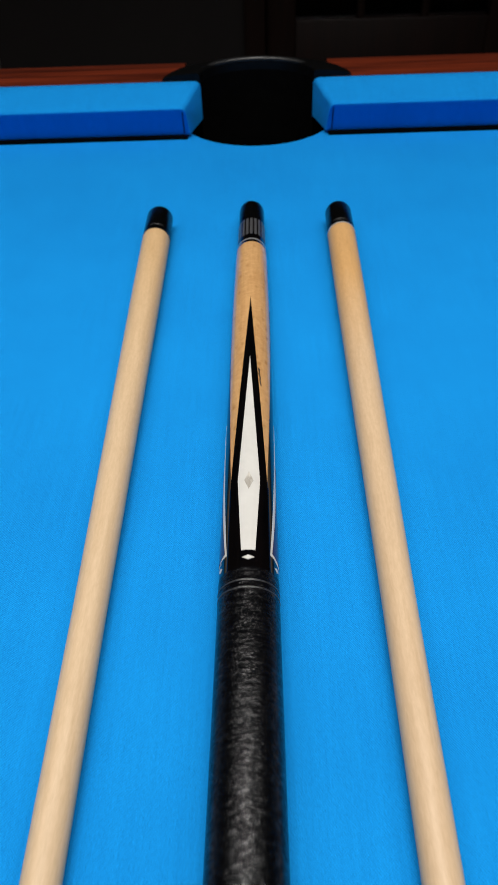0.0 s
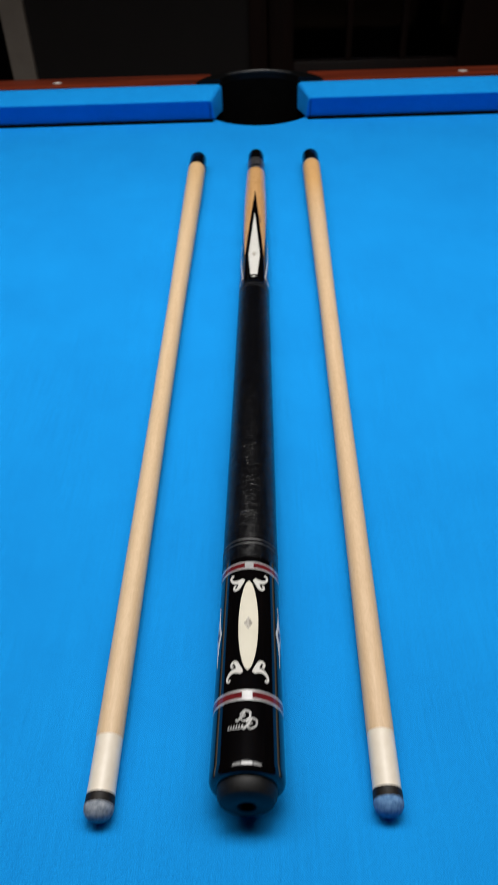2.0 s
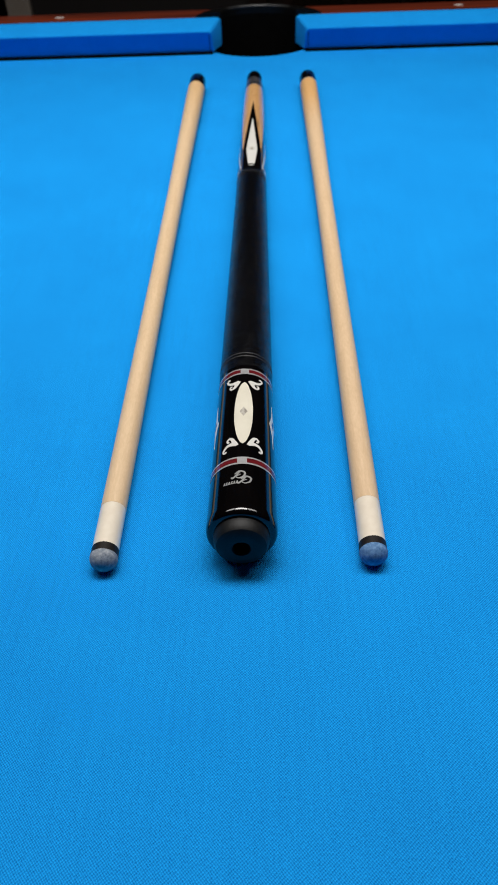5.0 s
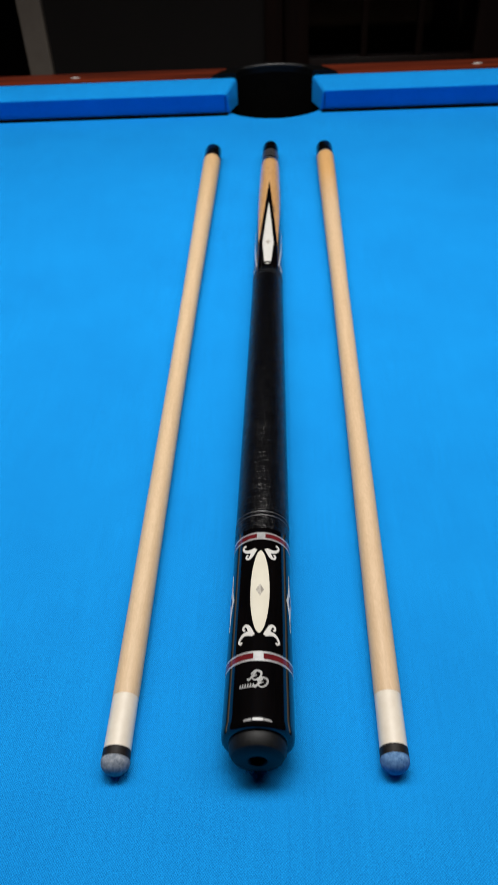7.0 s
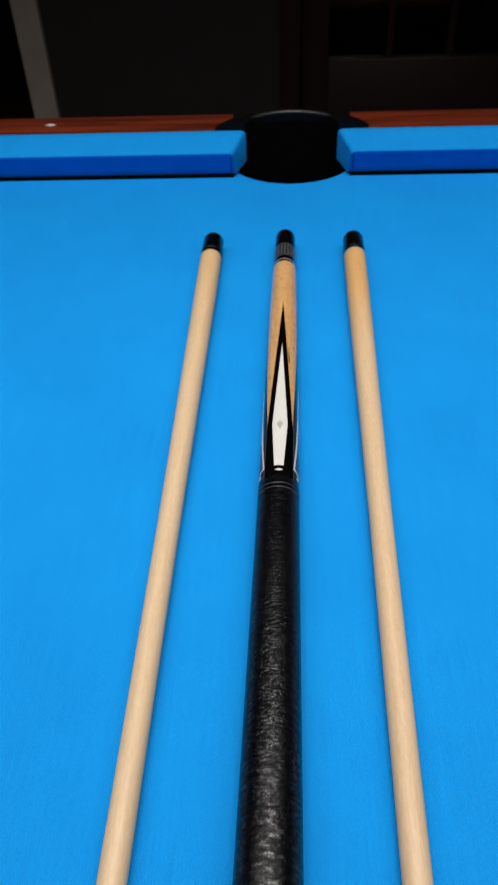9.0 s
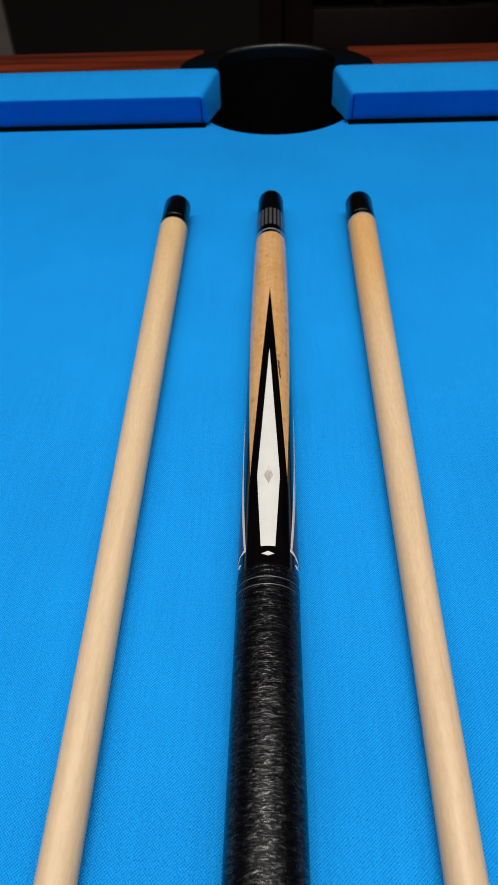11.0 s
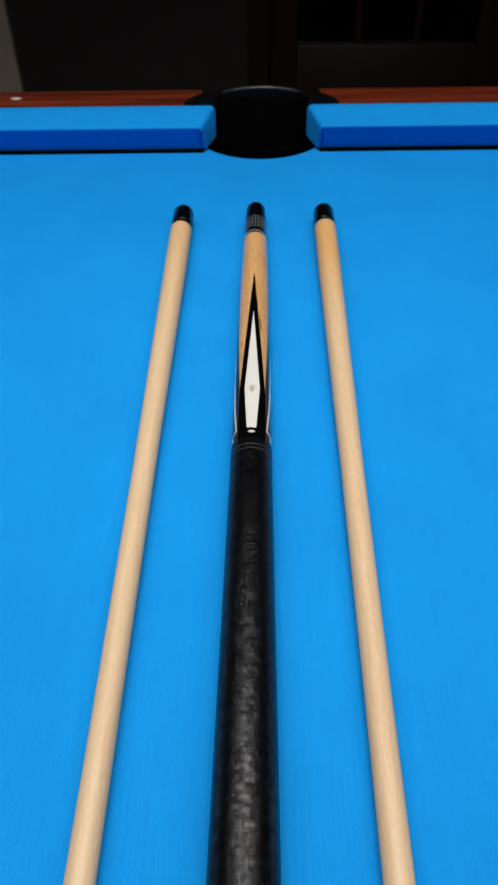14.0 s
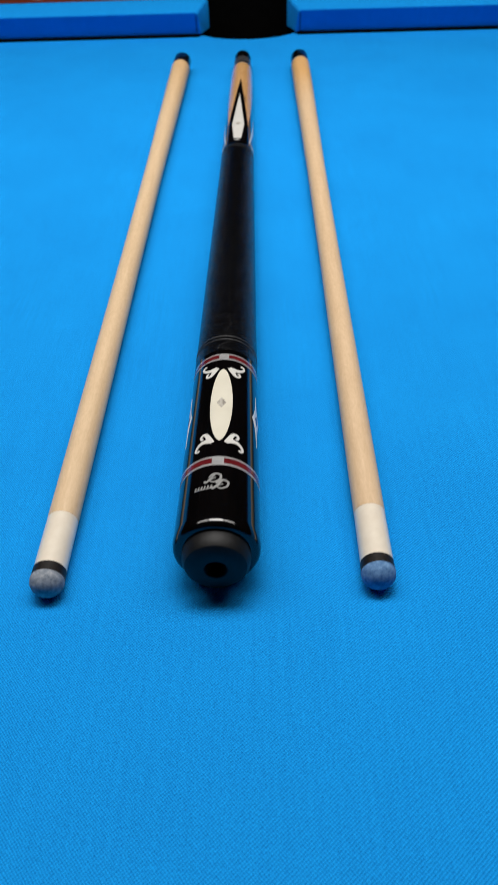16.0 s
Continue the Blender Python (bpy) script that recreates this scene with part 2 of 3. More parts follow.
def sheet(rows, radius_at, proud=0.00012, cols=10):
    """An inlay on a turned surface: rows of (y, first degrees, last degrees) from the top of the cue."""
    bm = bmesh.new()
    grid = []
    for y, a, b in rows:
        r = radius_at(y) + proud
        grid.append([bm.verts.new((r * math.sin(radians(a + (b - a) * k / cols)), y, r * math.cos(radians(a + (b - a) * k / cols)))) for k in range(cols + 1)])
    for p, q in zip(grid, grid[1:]):
        for k in range(cols):
            bm.faces.new((p[k], p[k + 1], q[k + 1], q[k]))
    bmesh.ops.remove_doubles(bm, verts=bm.verts, dist=1e-6)
    return skirted(bm, radius_at)


def shape(y0, y1, half, radius_at, centre=0.0, n=24, proud=0.00012, cols=10):
    """An inlay whose half width, in degrees, is half(u), u from 0 to 1 along it."""
    rows = []
    for k in range(n + 1):
        u = k / n
        w = max(half(u), 0.02)
        rows.append((y0 + (y1 - y0) * u, centre - w, centre + w))
    return sheet(rows, radius_at, proud, cols)


def stroke(bm, points, widths, radius_at, proud=0.00012, steps=7):
    """A tapered stroke on a turned surface along (across, along) points, in metres."""
    pts = [Vector(p) for p in points]
    fine, wide = [], []
    for k in range(len(pts) - 1):
        p0, p1, p2, p3 = pts[max(k - 1, 0)], pts[k], pts[k + 1], pts[min(k + 2, len(pts) - 1)]
        for j in range(steps):
            t = j / steps
            fine.append(0.5 * ((2 * p1) + (p2 - p0) * t + (2 * p0 - 5 * p1 + 4 * p2 - p3) * t * t + (3 * p1 - p0 - 3 * p2 + p3) * t ** 3))
            wide.append(widths[k] + (widths[k + 1] - widths[k]) * t)
    fine.append(pts[-1])
    wide.append(widths[-1])
    prev = None
    for k, p in enumerate(fine):
        d = (fine[min(k + 1, len(fine) - 1)] - fine[max(k - 1, 0)]).normalized()
        side = Vector((-d.y, d.x))
        row = []
        for c in (-0.5, 0.0, 0.5):
            s = p + side * wide[k] * c
            r = radius_at(s.y)
            a = s.x / r
            row.append(bm.verts.new(((r + proud) * math.sin(a), s.y, (r + proud) * math.cos(a))))
        if prev:
            for c in range(2):
                bm.faces.new((prev[c], prev[c + 1], row[c + 1], row[c]))
        prev = row


def thing(name, m, label, category, group="", kind=""):
    ob = new(name)
    ob.empty_display_size = 0.05
    ob.matrix_world = m
    return tagged(ob, label, category, group, kind)


def along(table):
    """Radius by place along a cue, smooth between the given (y, radius) pairs."""
    ys, rs = [a for a, _ in table], [b for _, b in table]
    return lambda y: float(np.interp(y, ys, rs))


# ---- room ----
X0, X1, Y0, Y1, ZC = -2.9, 2.9, -2.6, 2.5, 2.7
def structure(name, bm, mat, label, category, smooth=False):
    return tagged(part(name, bm, mat, None, "", smooth), label, category, "", "structure")


structure("floor", block(X0 - 0.15, X1 + 0.15, Y0 - 0.15, 4.2, -0.1, 0), FLOOR_WOOD, "brown wooden floor of a dim room", "floor")
structure("ceiling", block(X0 - 0.15, X1 + 0.15, Y0 - 0.15, 4.2, ZC, ZC + 0.1), CEILING, "plain matt dark ceiling over the table", "ceiling")
structure("wall_south", block(X0 - 0.15, X1 + 0.15, Y0 - 0.15, Y0, 0, ZC), WALL, "dull grey wall with its shade put into the colour", "wall")
structure("wall_west", block(X0 - 0.15, X0, Y0, 4.2, 0, ZC), WALL, "dull grey wall with its shade put into the colour", "wall")
structure("wall_east", block(X1, X1 + 0.15, Y0, 4.2, 0, ZC), WALL, "dull grey wall with its shade put into the colour", "wall")
structure("wall_north_1", block(-0.80, -0.035, Y1, Y1 + 0.14, 0, ZC), WALL, "dark grey wall with deep shade put into its colour", "wall")
structure("wall_north_2", block(X0, -1.75, Y1, Y1 + 0.14, 0, ZC), WALL, "dark grey wall with deep shade put into its colour", "wall")
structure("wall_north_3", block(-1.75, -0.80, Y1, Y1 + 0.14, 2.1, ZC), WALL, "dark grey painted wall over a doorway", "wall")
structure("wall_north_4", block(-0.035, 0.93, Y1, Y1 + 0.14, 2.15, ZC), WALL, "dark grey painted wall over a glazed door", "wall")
structure("wall_north_5", block(0.93, X1, Y1, Y1 + 0.14, 0, ZC), WALL, "dark grey wall with deep shade put into its colour", "wall")
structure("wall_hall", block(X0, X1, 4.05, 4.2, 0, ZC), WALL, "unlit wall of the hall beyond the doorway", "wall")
structure("trim_1", block(-0.823, -0.745, Y1 - 0.022, Y1 + 0.16, 0, 2.15, 0.004), CASING, "beige painted door trim beside a dark doorway", "door trim")
structure("trim_2", block(-1.79, -1.71, Y1 - 0.022, Y1 + 0.16, 0, 2.15, 0.004), CASING, "beige painted door trim beside a dark doorway", "door trim")
structure("trim_3", block(-1.71, -0.823, Y1 - 0.022, Y1 + 0.16, 2.07, 2.15, 0.004), CASING, "beige painted head trim over a dark doorway", "door trim")

door = thing("door_1", pose(0.03, Y1, 0), "closed dark wooden door with narrow glass panes", "door", "", "structure")
part("door_frame", block(-0.068, -0.010, -0.03, 0.14, 0, 2.15, 0.005), DOOR_WOOD, door)
part("door_frame", block(0.845, 0.90, -0.03, 0.14, 0, 2.15, 0.005), DOOR_WOOD, door)
part("door_frame", block(-0.010, 0.845, -0.03, 0.14, 2.07, 2.15, 0.005), DOOR_WOOD, door)
part("stile", block(-0.006, 0.075, 0.02, 0.065, 0.01, 2.06, 0.004), DOOR_WOOD, door)
part("stile", block(0.612, 0.84, 0.02, 0.065, 0.01, 2.06, 0.004), DOOR_WOOD, door)
part("bottom_rail", block(0.075, 0.612, 0.02, 0.065, 0.01, 0.505, 0.004), DOOR_WOOD, door)
part("top_rail", block(0.075, 0.612, 0.02, 0.065, 1.95, 2.06, 0.004), DOOR_WOOD, door)
for mx in (0.257, 0.435):
    part("glazing_bar", block(mx - 0.010, mx + 0.010, 0.024, 0.060, 0.505, 1.95, 0.003), DOOR_WOOD, door)
for px0, px1 in ((0.075, 0.247), (0.267, 0.425), (0.445, 0.612)):
    part("pane", block(px0, px1, 0.040, 0.044, 0.505, 1.95), GLASS, door, "dark clear glass", smooth=False)

lamp = thing("table_light", pose(0, LAMP_Y, LAMP_Z), "long black hanging table light with three panels", "lamp")
part("housing", block(-1.32, 1.32, -0.21, 0.21, 0.012, 0.075, 0.01), FIXTURE, lamp)
for hx in (-0.9, 0.9):
    rod = lathe([(0, 0), (0, 0.006), (ZC - LAMP_Z - 0.07, 0.006), (ZC - LAMP_Z - 0.07, 0)], 12)
    bmesh.ops.transform(rod, matrix=pose(hx, 0, 0.072, 90), verts=rod.verts)
    part("hanging_rod", rod, FIXTURE, lamp)

# ---- pool table: local x along the table, y across, z from the cloth ----
TW, TL = 1.162, 2.336         # playing area between cushion noses
NOSE_Y = 0.9187
table = thing("pool_table", pose(0.004, NOSE_Y, H, 0, 0, 0.8) @ pose(0, -TW / 2, 0), "pool table with blue cloth and varnished wooden rails", "pool table")
HW, HL = TW / 2, TL / 2
CUSH = 0.049                  # nose to wood
RAIL = 0.115                  # nose to outer edge
NOSE_Z, BACK_Z, RAIL_Z = 0.030, 0.0385, 0.0387
BITE_R, BITE_Y = 0.074, 0.060


def arc(cx, cy, r, a0, a1, n):
    return [(cx + r * math.cos(radians(a0 + (a1 - a0) * k / n)), cy + r * math.sin(radians(a0 + (a1 - a0) * k / n))) for k in range(n + 1)]


def bed_outline():
    """The slate's outline with round bites for six pockets, anticlockwise."""
    ex, ey = HL + 0.05, HW + 0.05
    half = math.degrees(math.acos((BITE_Y - 0.05) / BITE_R))
    c = 0.035
    out = []
    out += arc(HL + c, -HW - c, 0.075, 168.5, 101.5, 14)
    out += arc(HL + c, HW + c, 0.075, 258.5, 191.5, 14)
    out += arc(0, HW + BITE_Y, BITE_R, 270 + half, 270 - half, 40)
    out += arc(-HL - c, HW + c, 0.075, 348.5, 281.5, 14)
    out += arc(-HL - c, -HW - c, 0.075, 78.5, 11.5, 14)
    out += arc(0, -HW - BITE_Y, BITE_R, 90 + half, 90 - half, 40)
    return out


def prism(outline, z0, z1):
    bm = bmesh.new()
    low = [bm.verts.new((x, y, z0)) for x, y in outline]
    top = [bm.verts.new((x, y, z1)) for x, y in outline]
    bm.faces.new(top)
    bm.faces.new(low[::-1])
    for k in range(len(low)):
        q = (k + 1) % len(low)
        bm.faces.new((low[k], low[q], top[q], top[k]))
    bmesh.ops.triangulate(bm, faces=[f for f in bm.faces if len(f.verts) > 4])
    return bm


part("bed_cloth", prism(bed_outline(), -0.03, 0), CLOTH, table, "stretched woven blue cloth", smooth=False)


def cushion_section():
    """(y, z) round the cushion; y is measured from the nose into the rail."""
    return [(0.0098, 0.0034), (0.0018, 0.0255), (0.0003, 0.0278), (0.0, NOSE_Z - 0.0006), (0.0010, NOSE_Z + 0.0010), (0.0035, NOSE_Z + 0.0019),
            (0.020, 0.0340), (0.034, 0.0372), (CUSH - 0.002, BACK_Z), (CUSH, BACK_Z - 0.001), (CUSH, 0.0034)]


def cushion(x0, x1, cut0, cut1):
    """A cushion along x whose nose is at y 0; cut: how much longer its back is than its nose at each end."""
    bm = bmesh.new()
    rows = []
    rounding = [(0.0, 0.0042), (0.0008, 0.0022), (0.0024, 0.0008), (0.0048, 0.0)]
    for side, inset, shrink in [(0, c, k) for c, k in rounding] + [(1, c, k) for c, k in reversed(rounding)]:
        row = []
        for y, z in cushion_section():
            x = x0 - cut0 * y / CUSH + inset if side == 0 else x1 + cut1 * y / CUSH - inset
            row.append(bm.verts.new((x, y + (shrink * 0.5 if y < 0.006 and z > 0.02 else 0), z - (shrink if z > NOSE_Z else shrink * 0.6 if z > 0.02 else 0))))
        rows.append(row)
    m = len(rows[0])
    for p, q in zip(rows, rows[1:]):
        for k in range(m):
            j = (k + 1) % m
            bm.faces.new((p[k], p[j], q[j], q[k]))
    bm.faces.new(rows[0][::-1])
    bm.faces.new(rows[-1])
    return bm


MOUTH, BACK_CUT = 0.0655, 0.0125
for side in (1, -1):
    for hand in (1, -1):
        a, b = MOUTH, HL - 0.075
        bm = cushion(a, b, BACK_CUT, 0.03) if hand == 1 else cushion(-b, -a, 0.03, BACK_CUT)
        turn = pose(0, HW, 0) if side == 1 else pose(0, -HW, 0, 0, 0, 180)
        bmesh.ops.transform(bm, matrix=turn, verts=bm.verts)
        c = part("cushion", bm, CLOTH, table, "blue cloth-covered rubber cushion")
        # Added black strip: the shade line where cushion meets cloth, put into colour.
        shade_strip = block(a, b, 0.0062, CUSH, 0.0003, 0.0027) if hand == 1 else block(-b, -a, 0.0062, CUSH, 0.0003, 0.0027)
        bmesh.ops.transform(shade_strip, matrix=turn, verts=shade_strip.verts)
        part("cushion_gap_shade", shade_strip, POCKET_AND_SHADE, c, "black strip standing in for the shade under the cushion", smooth=False)
        # folded cloth seam at the pocket end
        sx = a + 0.0028 if hand == 1 else -a - 0.0028
        seam = block(sx - 0.0005, sx + 0.0005, -0.0001, 0.0118, 0.005, 0.0285)
        for v in seam.verts:
            v.co.y = (0.0092 - 0.0080 * (v.co.z - 0.005) / 0.0235) + (-0.0006 if v.co.y < 0.005 else 0.001)
        bmesh.ops.transform(seam, matrix=turn, verts=seam.verts)
        part("seam", seam, SEAM, c, "dark seam in the cloth")
for end in (1, -1):
    bm = cushion(-HW + 0.075, HW - 0.075, 0.03, 0.03)
    bmesh.ops.transform(bm, matrix=pose(end * HL, 0, 0, 0, 0, -90 if end == 1 else 90), verts=bm.verts)
    part("cushion", bm, CLOTH, table, "blue cloth-covered rubber cushion")


def rail_board(x0, x1):
    """A rail board along x, its inner edge at y CUSH, with a rounded outer edge."""
    sec = [(CUSH + 0.0005, -0.10), (CUSH + 0.0005, RAIL_Z), (RAIL - 0.012, RAIL_Z), (RAIL - 0.006, RAIL_Z - 0.0015),
           (RAIL - 0.002, RAIL_Z - 0.005), (RAIL, RAIL_Z - 0.011), (RAIL, -0.10)]
    bm = bmesh.new()
    a = [bm.verts.new((x0, y, z)) for y, z in sec]
    b = [bm.verts.new((x1, y, z)) for y, z in sec]
    for k in range(len(sec)):
        j = (k + 1) % len(sec)
        bm.faces.new((a[k], a[j], b[j], b[k]))
    bm.faces.new(a[::-1])
    bm.faces.new(b)
    return bm


def sight_at(x, turn, board):
    bm = bmesh.new()
    w, d = 0.0068, 0.0040
    top = [bm.verts.new((x + p * w, (CUSH + RAIL) / 2 - 0.004 + q * d, RAIL_Z + 0.0006)) for p, q in ((-1, 0), (0, -1), (1, 0), (0, 1))]
    low = [bm.verts.new((v.co.x, v.co.y, RAIL_Z - 0.003)) for v in top]
    bm.faces.new(top)
    for k in range(4):
        bm.faces.new((top[k], low[k], low[(k + 1) % 4], top[(k + 1) % 4]))
    bmesh.ops.transform(bm, matrix=turn, verts=bm.verts)
    part("sight", bm, SIGHT, board, "pale diamond-shaped inlay", smooth=False)


for side in (1, -1):
    turn = pose(0, HW, 0) if side == 1 else pose(0, -HW, 0, 0, 0, 180)
    for hand in (1, -1):
        bm = rail_board(0.070, HL + 0.02) if hand == 1 else rail_board(-HL - 0.02, -0.070)
        bmesh.ops.transform(bm, matrix=turn, verts=bm.verts)
        board = part("rail", bm, RAIL_WOOD, table, "reddish varnished wooden rail")
        for k in (1, 2, 3):
            sight_at(hand * 0.288 * k, turn, board)
for end in (1, -1):
    turn = pose(end * HL, 0, 0, 0, 0, -90 if end == 1 else 90)
    bm = rail_board(-HW - 0.02, HW + 0.02)
    bmesh.ops.transform(bm, matrix=turn, verts=bm.verts)
    board = part("rail", bm, RAIL_WOOD, table, "reddish varnished wooden rail")
    for k in (-1, 0, 1):
        sight_at(0.288 * k, turn, board)


def pocket_iron(a0=0.0, a1=180.0, n=48):
    """A horseshoe-shaped moulding round the back of a pocket; the pocket's nose line is y 0."""
    bm = bmesh.new()
    rows = []
    # offsets outwards from the inner edge, and heights
    sec = [(0.000, 0.034)] + [(0.0030 * (1 - math.cos(radians(15 * q))), 0.0412 + 0.0030 * math.sin(radians(15 * q))) for q in range(7)]
    sec += [(0.010, 0.0440), (0.020, 0.0432), (0.028, 0.0418), (0.0325, 0.0398), (0.034, 0.030), (0.034, -0.075)]
    for k in range(n + 1):
        a = radians(a0 + (a1 - a0) * k / n)
        ca, sa = math.cos(a), math.sin(a)
        row = []
        for d, z in sec:
            rx, ry = 0.0535 + d * 1.08, 0.0430 + d * 0.42
            row.append(bm.verts.new((rx * ca, CUSH + 0.0005 + ry * sa, z)))
        rows.append(row)
    m = len(sec)
    for p, q in zip(rows, rows[1:]):
        for k in range(m - 1):
            bm.faces.new((p[k], p[k + 1], q[k + 1], q[k]))
    for r in (rows[0], rows[-1]):
        bm.faces.new(r)
    return bm


def pocket_cup():
    bm = bmesh.new()
    rows = []
    for z, g in ((-0.001, 1.0), (-0.03, 0.99), (-0.08, 0.97), (-0.12, 0.9), (-0.145, 0.6), (-0.15, 0.0)):
        if g == 0:
            rows.append([bm.verts.new((0, BITE_Y - 0.015, z))])
        else:
            rows.append([bm.verts.new((0.079 * g * math.cos(2 * math.pi * k / 48), BITE_Y - 0.014 + 0.0745 * g * math.sin(2 * math.pi * k / 48), z)) for k in range(48)])
    for p, q in zip(rows, rows[1:]):
        for k in range(48):
            j = (k + 1) % 48
            bm.faces.new((p[k], p[j], q[0]) if len(q) == 1 else (p[k], p[j], q[j], q[k]))
    return bm


spots = [pose(0, HW, 0), pose(0, -HW, 0, 0, 0, 180)]
spots += [pose(sx * (HL - 0.022), sy * (HW - 0.022), 0, 0, 0, {(1, 1): -45, (-1, 1): 45, (1, -1): -135, (-1, -1): 135}[(sx, sy)]) for sx in (1, -1) for sy in (1, -1)]
for spot in spots:
    bm = pocket_iron()
    bmesh.ops.transform(bm, matrix=spot, verts=bm.verts)
    iron = part("pocket", bm, POCKET_BLACK, table, "black moulded pocket surround")
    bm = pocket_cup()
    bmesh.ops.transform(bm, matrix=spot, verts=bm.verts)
    part("lining", bm, POCKET_AND_SHADE, iron, "dark open pocket")
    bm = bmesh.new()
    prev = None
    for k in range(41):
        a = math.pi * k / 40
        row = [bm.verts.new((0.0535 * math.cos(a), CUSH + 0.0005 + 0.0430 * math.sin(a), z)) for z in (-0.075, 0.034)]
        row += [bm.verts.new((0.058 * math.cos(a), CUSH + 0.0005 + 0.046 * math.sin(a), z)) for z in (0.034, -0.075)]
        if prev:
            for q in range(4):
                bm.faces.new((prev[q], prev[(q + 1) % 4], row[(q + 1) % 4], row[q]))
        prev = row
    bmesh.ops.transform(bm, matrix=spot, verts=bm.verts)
    part("back_wall", bm, POCKET_AND_SHADE, iron)
    # Added tube, its span and thickness set by the highlight along this edge.
    bm = bmesh.new()
    rows = []
    for k in range(41):
        a = radians(22 + 136 * k / 40)
        fat = 0.0030 * min(1.0, 0.25 + 4 * min(k, 40 - k) / 40)
        rows.append([bm.verts.new(((0.0565 + fat * math.cos(radians(30 * q))) * math.cos(a), CUSH + 0.0005 + (0.0455 + fat * math.cos(radians(30 * q))) * math.sin(a),
                                   0.0425 + fat * math.sin(radians(30 * q)))) for q in range(12)])
    for p, q in zip(rows, rows[1:]):
        for k in range(12):
            bm.faces.new((p[k], p[(k + 1) % 12], q[(k + 1) % 12], q[k]))
    bm.faces.new(rows[0]), bm.faces.new(rows[-1])
    bmesh.ops.transform(bm, matrix=spot, verts=bm.verts)
    part("rim", bm, RIM, iron, "rounded inner rim added to carry the lamp highlight")

for side in (1, -1):
    part("apron", block(-HL - 0.09, HL + 0.09, side * (HW + 0.055) - 0.02, side * (HW + 0.055) + 0.02, -0.26, -0.10, 0.004), RAIL_WOOD, table)
    part("apron", block(side * (HL + 0.055) - 0.02, side * (HL + 0.055) + 0.02, -HW - 0.03, HW + 0.03, -0.26, -0.10, 0.004), RAIL_WOOD, table)
part("slate", block(-HL + 0.08, HL - 0.08, -HW + 0.10, HW - 0.10, -0.06, -0.031), POCKET_AND_SHADE, table)
for sx in (1, -1):
    for sy in (1, -1):
        part("leg", block(sx * (HL - 0.12) - 0.075, sx * (HL - 0.12) + 0.075, sy * (HW - 0.08) - 0.075, sy * (HW - 0.08) + 0.075, -H, -0.06, 0.008), RAIL_WOOD, table)


# ---- cue butt ----
BUTT = along([(0.0, 0.0153), (0.010, 0.0153), (0.036, 0.0149), (0.067, 0.0146), (0.110, 0.0141), (0.177, 0.0137), (0.384, 0.0124), (0.482, 0.0119), (0.606, 0.0112), (0.660, 0.0106), (0.688, 0.0101), (0.69, 0.0095), (0.76, 0.0089)])
drop = math.degrees(math.atan((0.0155 - 0.0101) / 0.680))
butt = thing("cue_butt", pose(0.0005, -0.0010, H + 0.0155, -drop, 0, 0.1), "cue butt of black lacquer and figured maple with ivory inlays", "pool cue")


def turned(y0, y1, proud=0.0, n=12):
    """The butt's own surface between two places, closed at both ends."""
    pr = [(y0 + (y1 - y0) * k / n, BUTT(y0 + (y1 - y0) * k / n) + proud) for k in range(n + 1)]
    return [(y0, 0.0)] + pr + [(y1, 0.0)]


part("bumper", lathe([(0.006, 0.0), (0.006, 0.0033), (0.0005, 0.0036), (-0.0003, 0.0041), (-0.0004, 0.006), (0.0, 0.0088), (0.0010, 0.0106), (0.0030, 0.0117), (0.0058, 0.0120), (0.0105, 0.0120), (0.0105, 0.0)]), RUBBER, butt, "matt black rubber bumper with a round hole")
sleeve = part("butt_sleeve", lathe([(0.0064, 0.0), (0.0064, 0.0124), (0.0066, 0.0138), (0.0072, 0.0146), (0.0080, 0.0150), (0.0090, 0.0152), (0.0100, 0.0153), (0.0112, 0.0153)] + turned(0.0125, 0.1145, 0, 40)[1:]), EBONY, butt, "glossy black lacquered sleeve")
for r0, r1 in ((0.0360, 0.0408), (0.1062, 0.1110)):
    ring = part("ring", lathe(turned(r0, r1, 0.00008, 2)), SILVER, butt, "silver ring with dark red blocks")
    for k in range(4):
        part("red_block", shape(r0 + 0.0010, r1 - 0.0010, lambda u: 36.5, BUTT, 45 + 90 * k, 2, 0.00018, 14), CRIMSON, ring)

OV0, OV1 = 0.0500, 0.0988
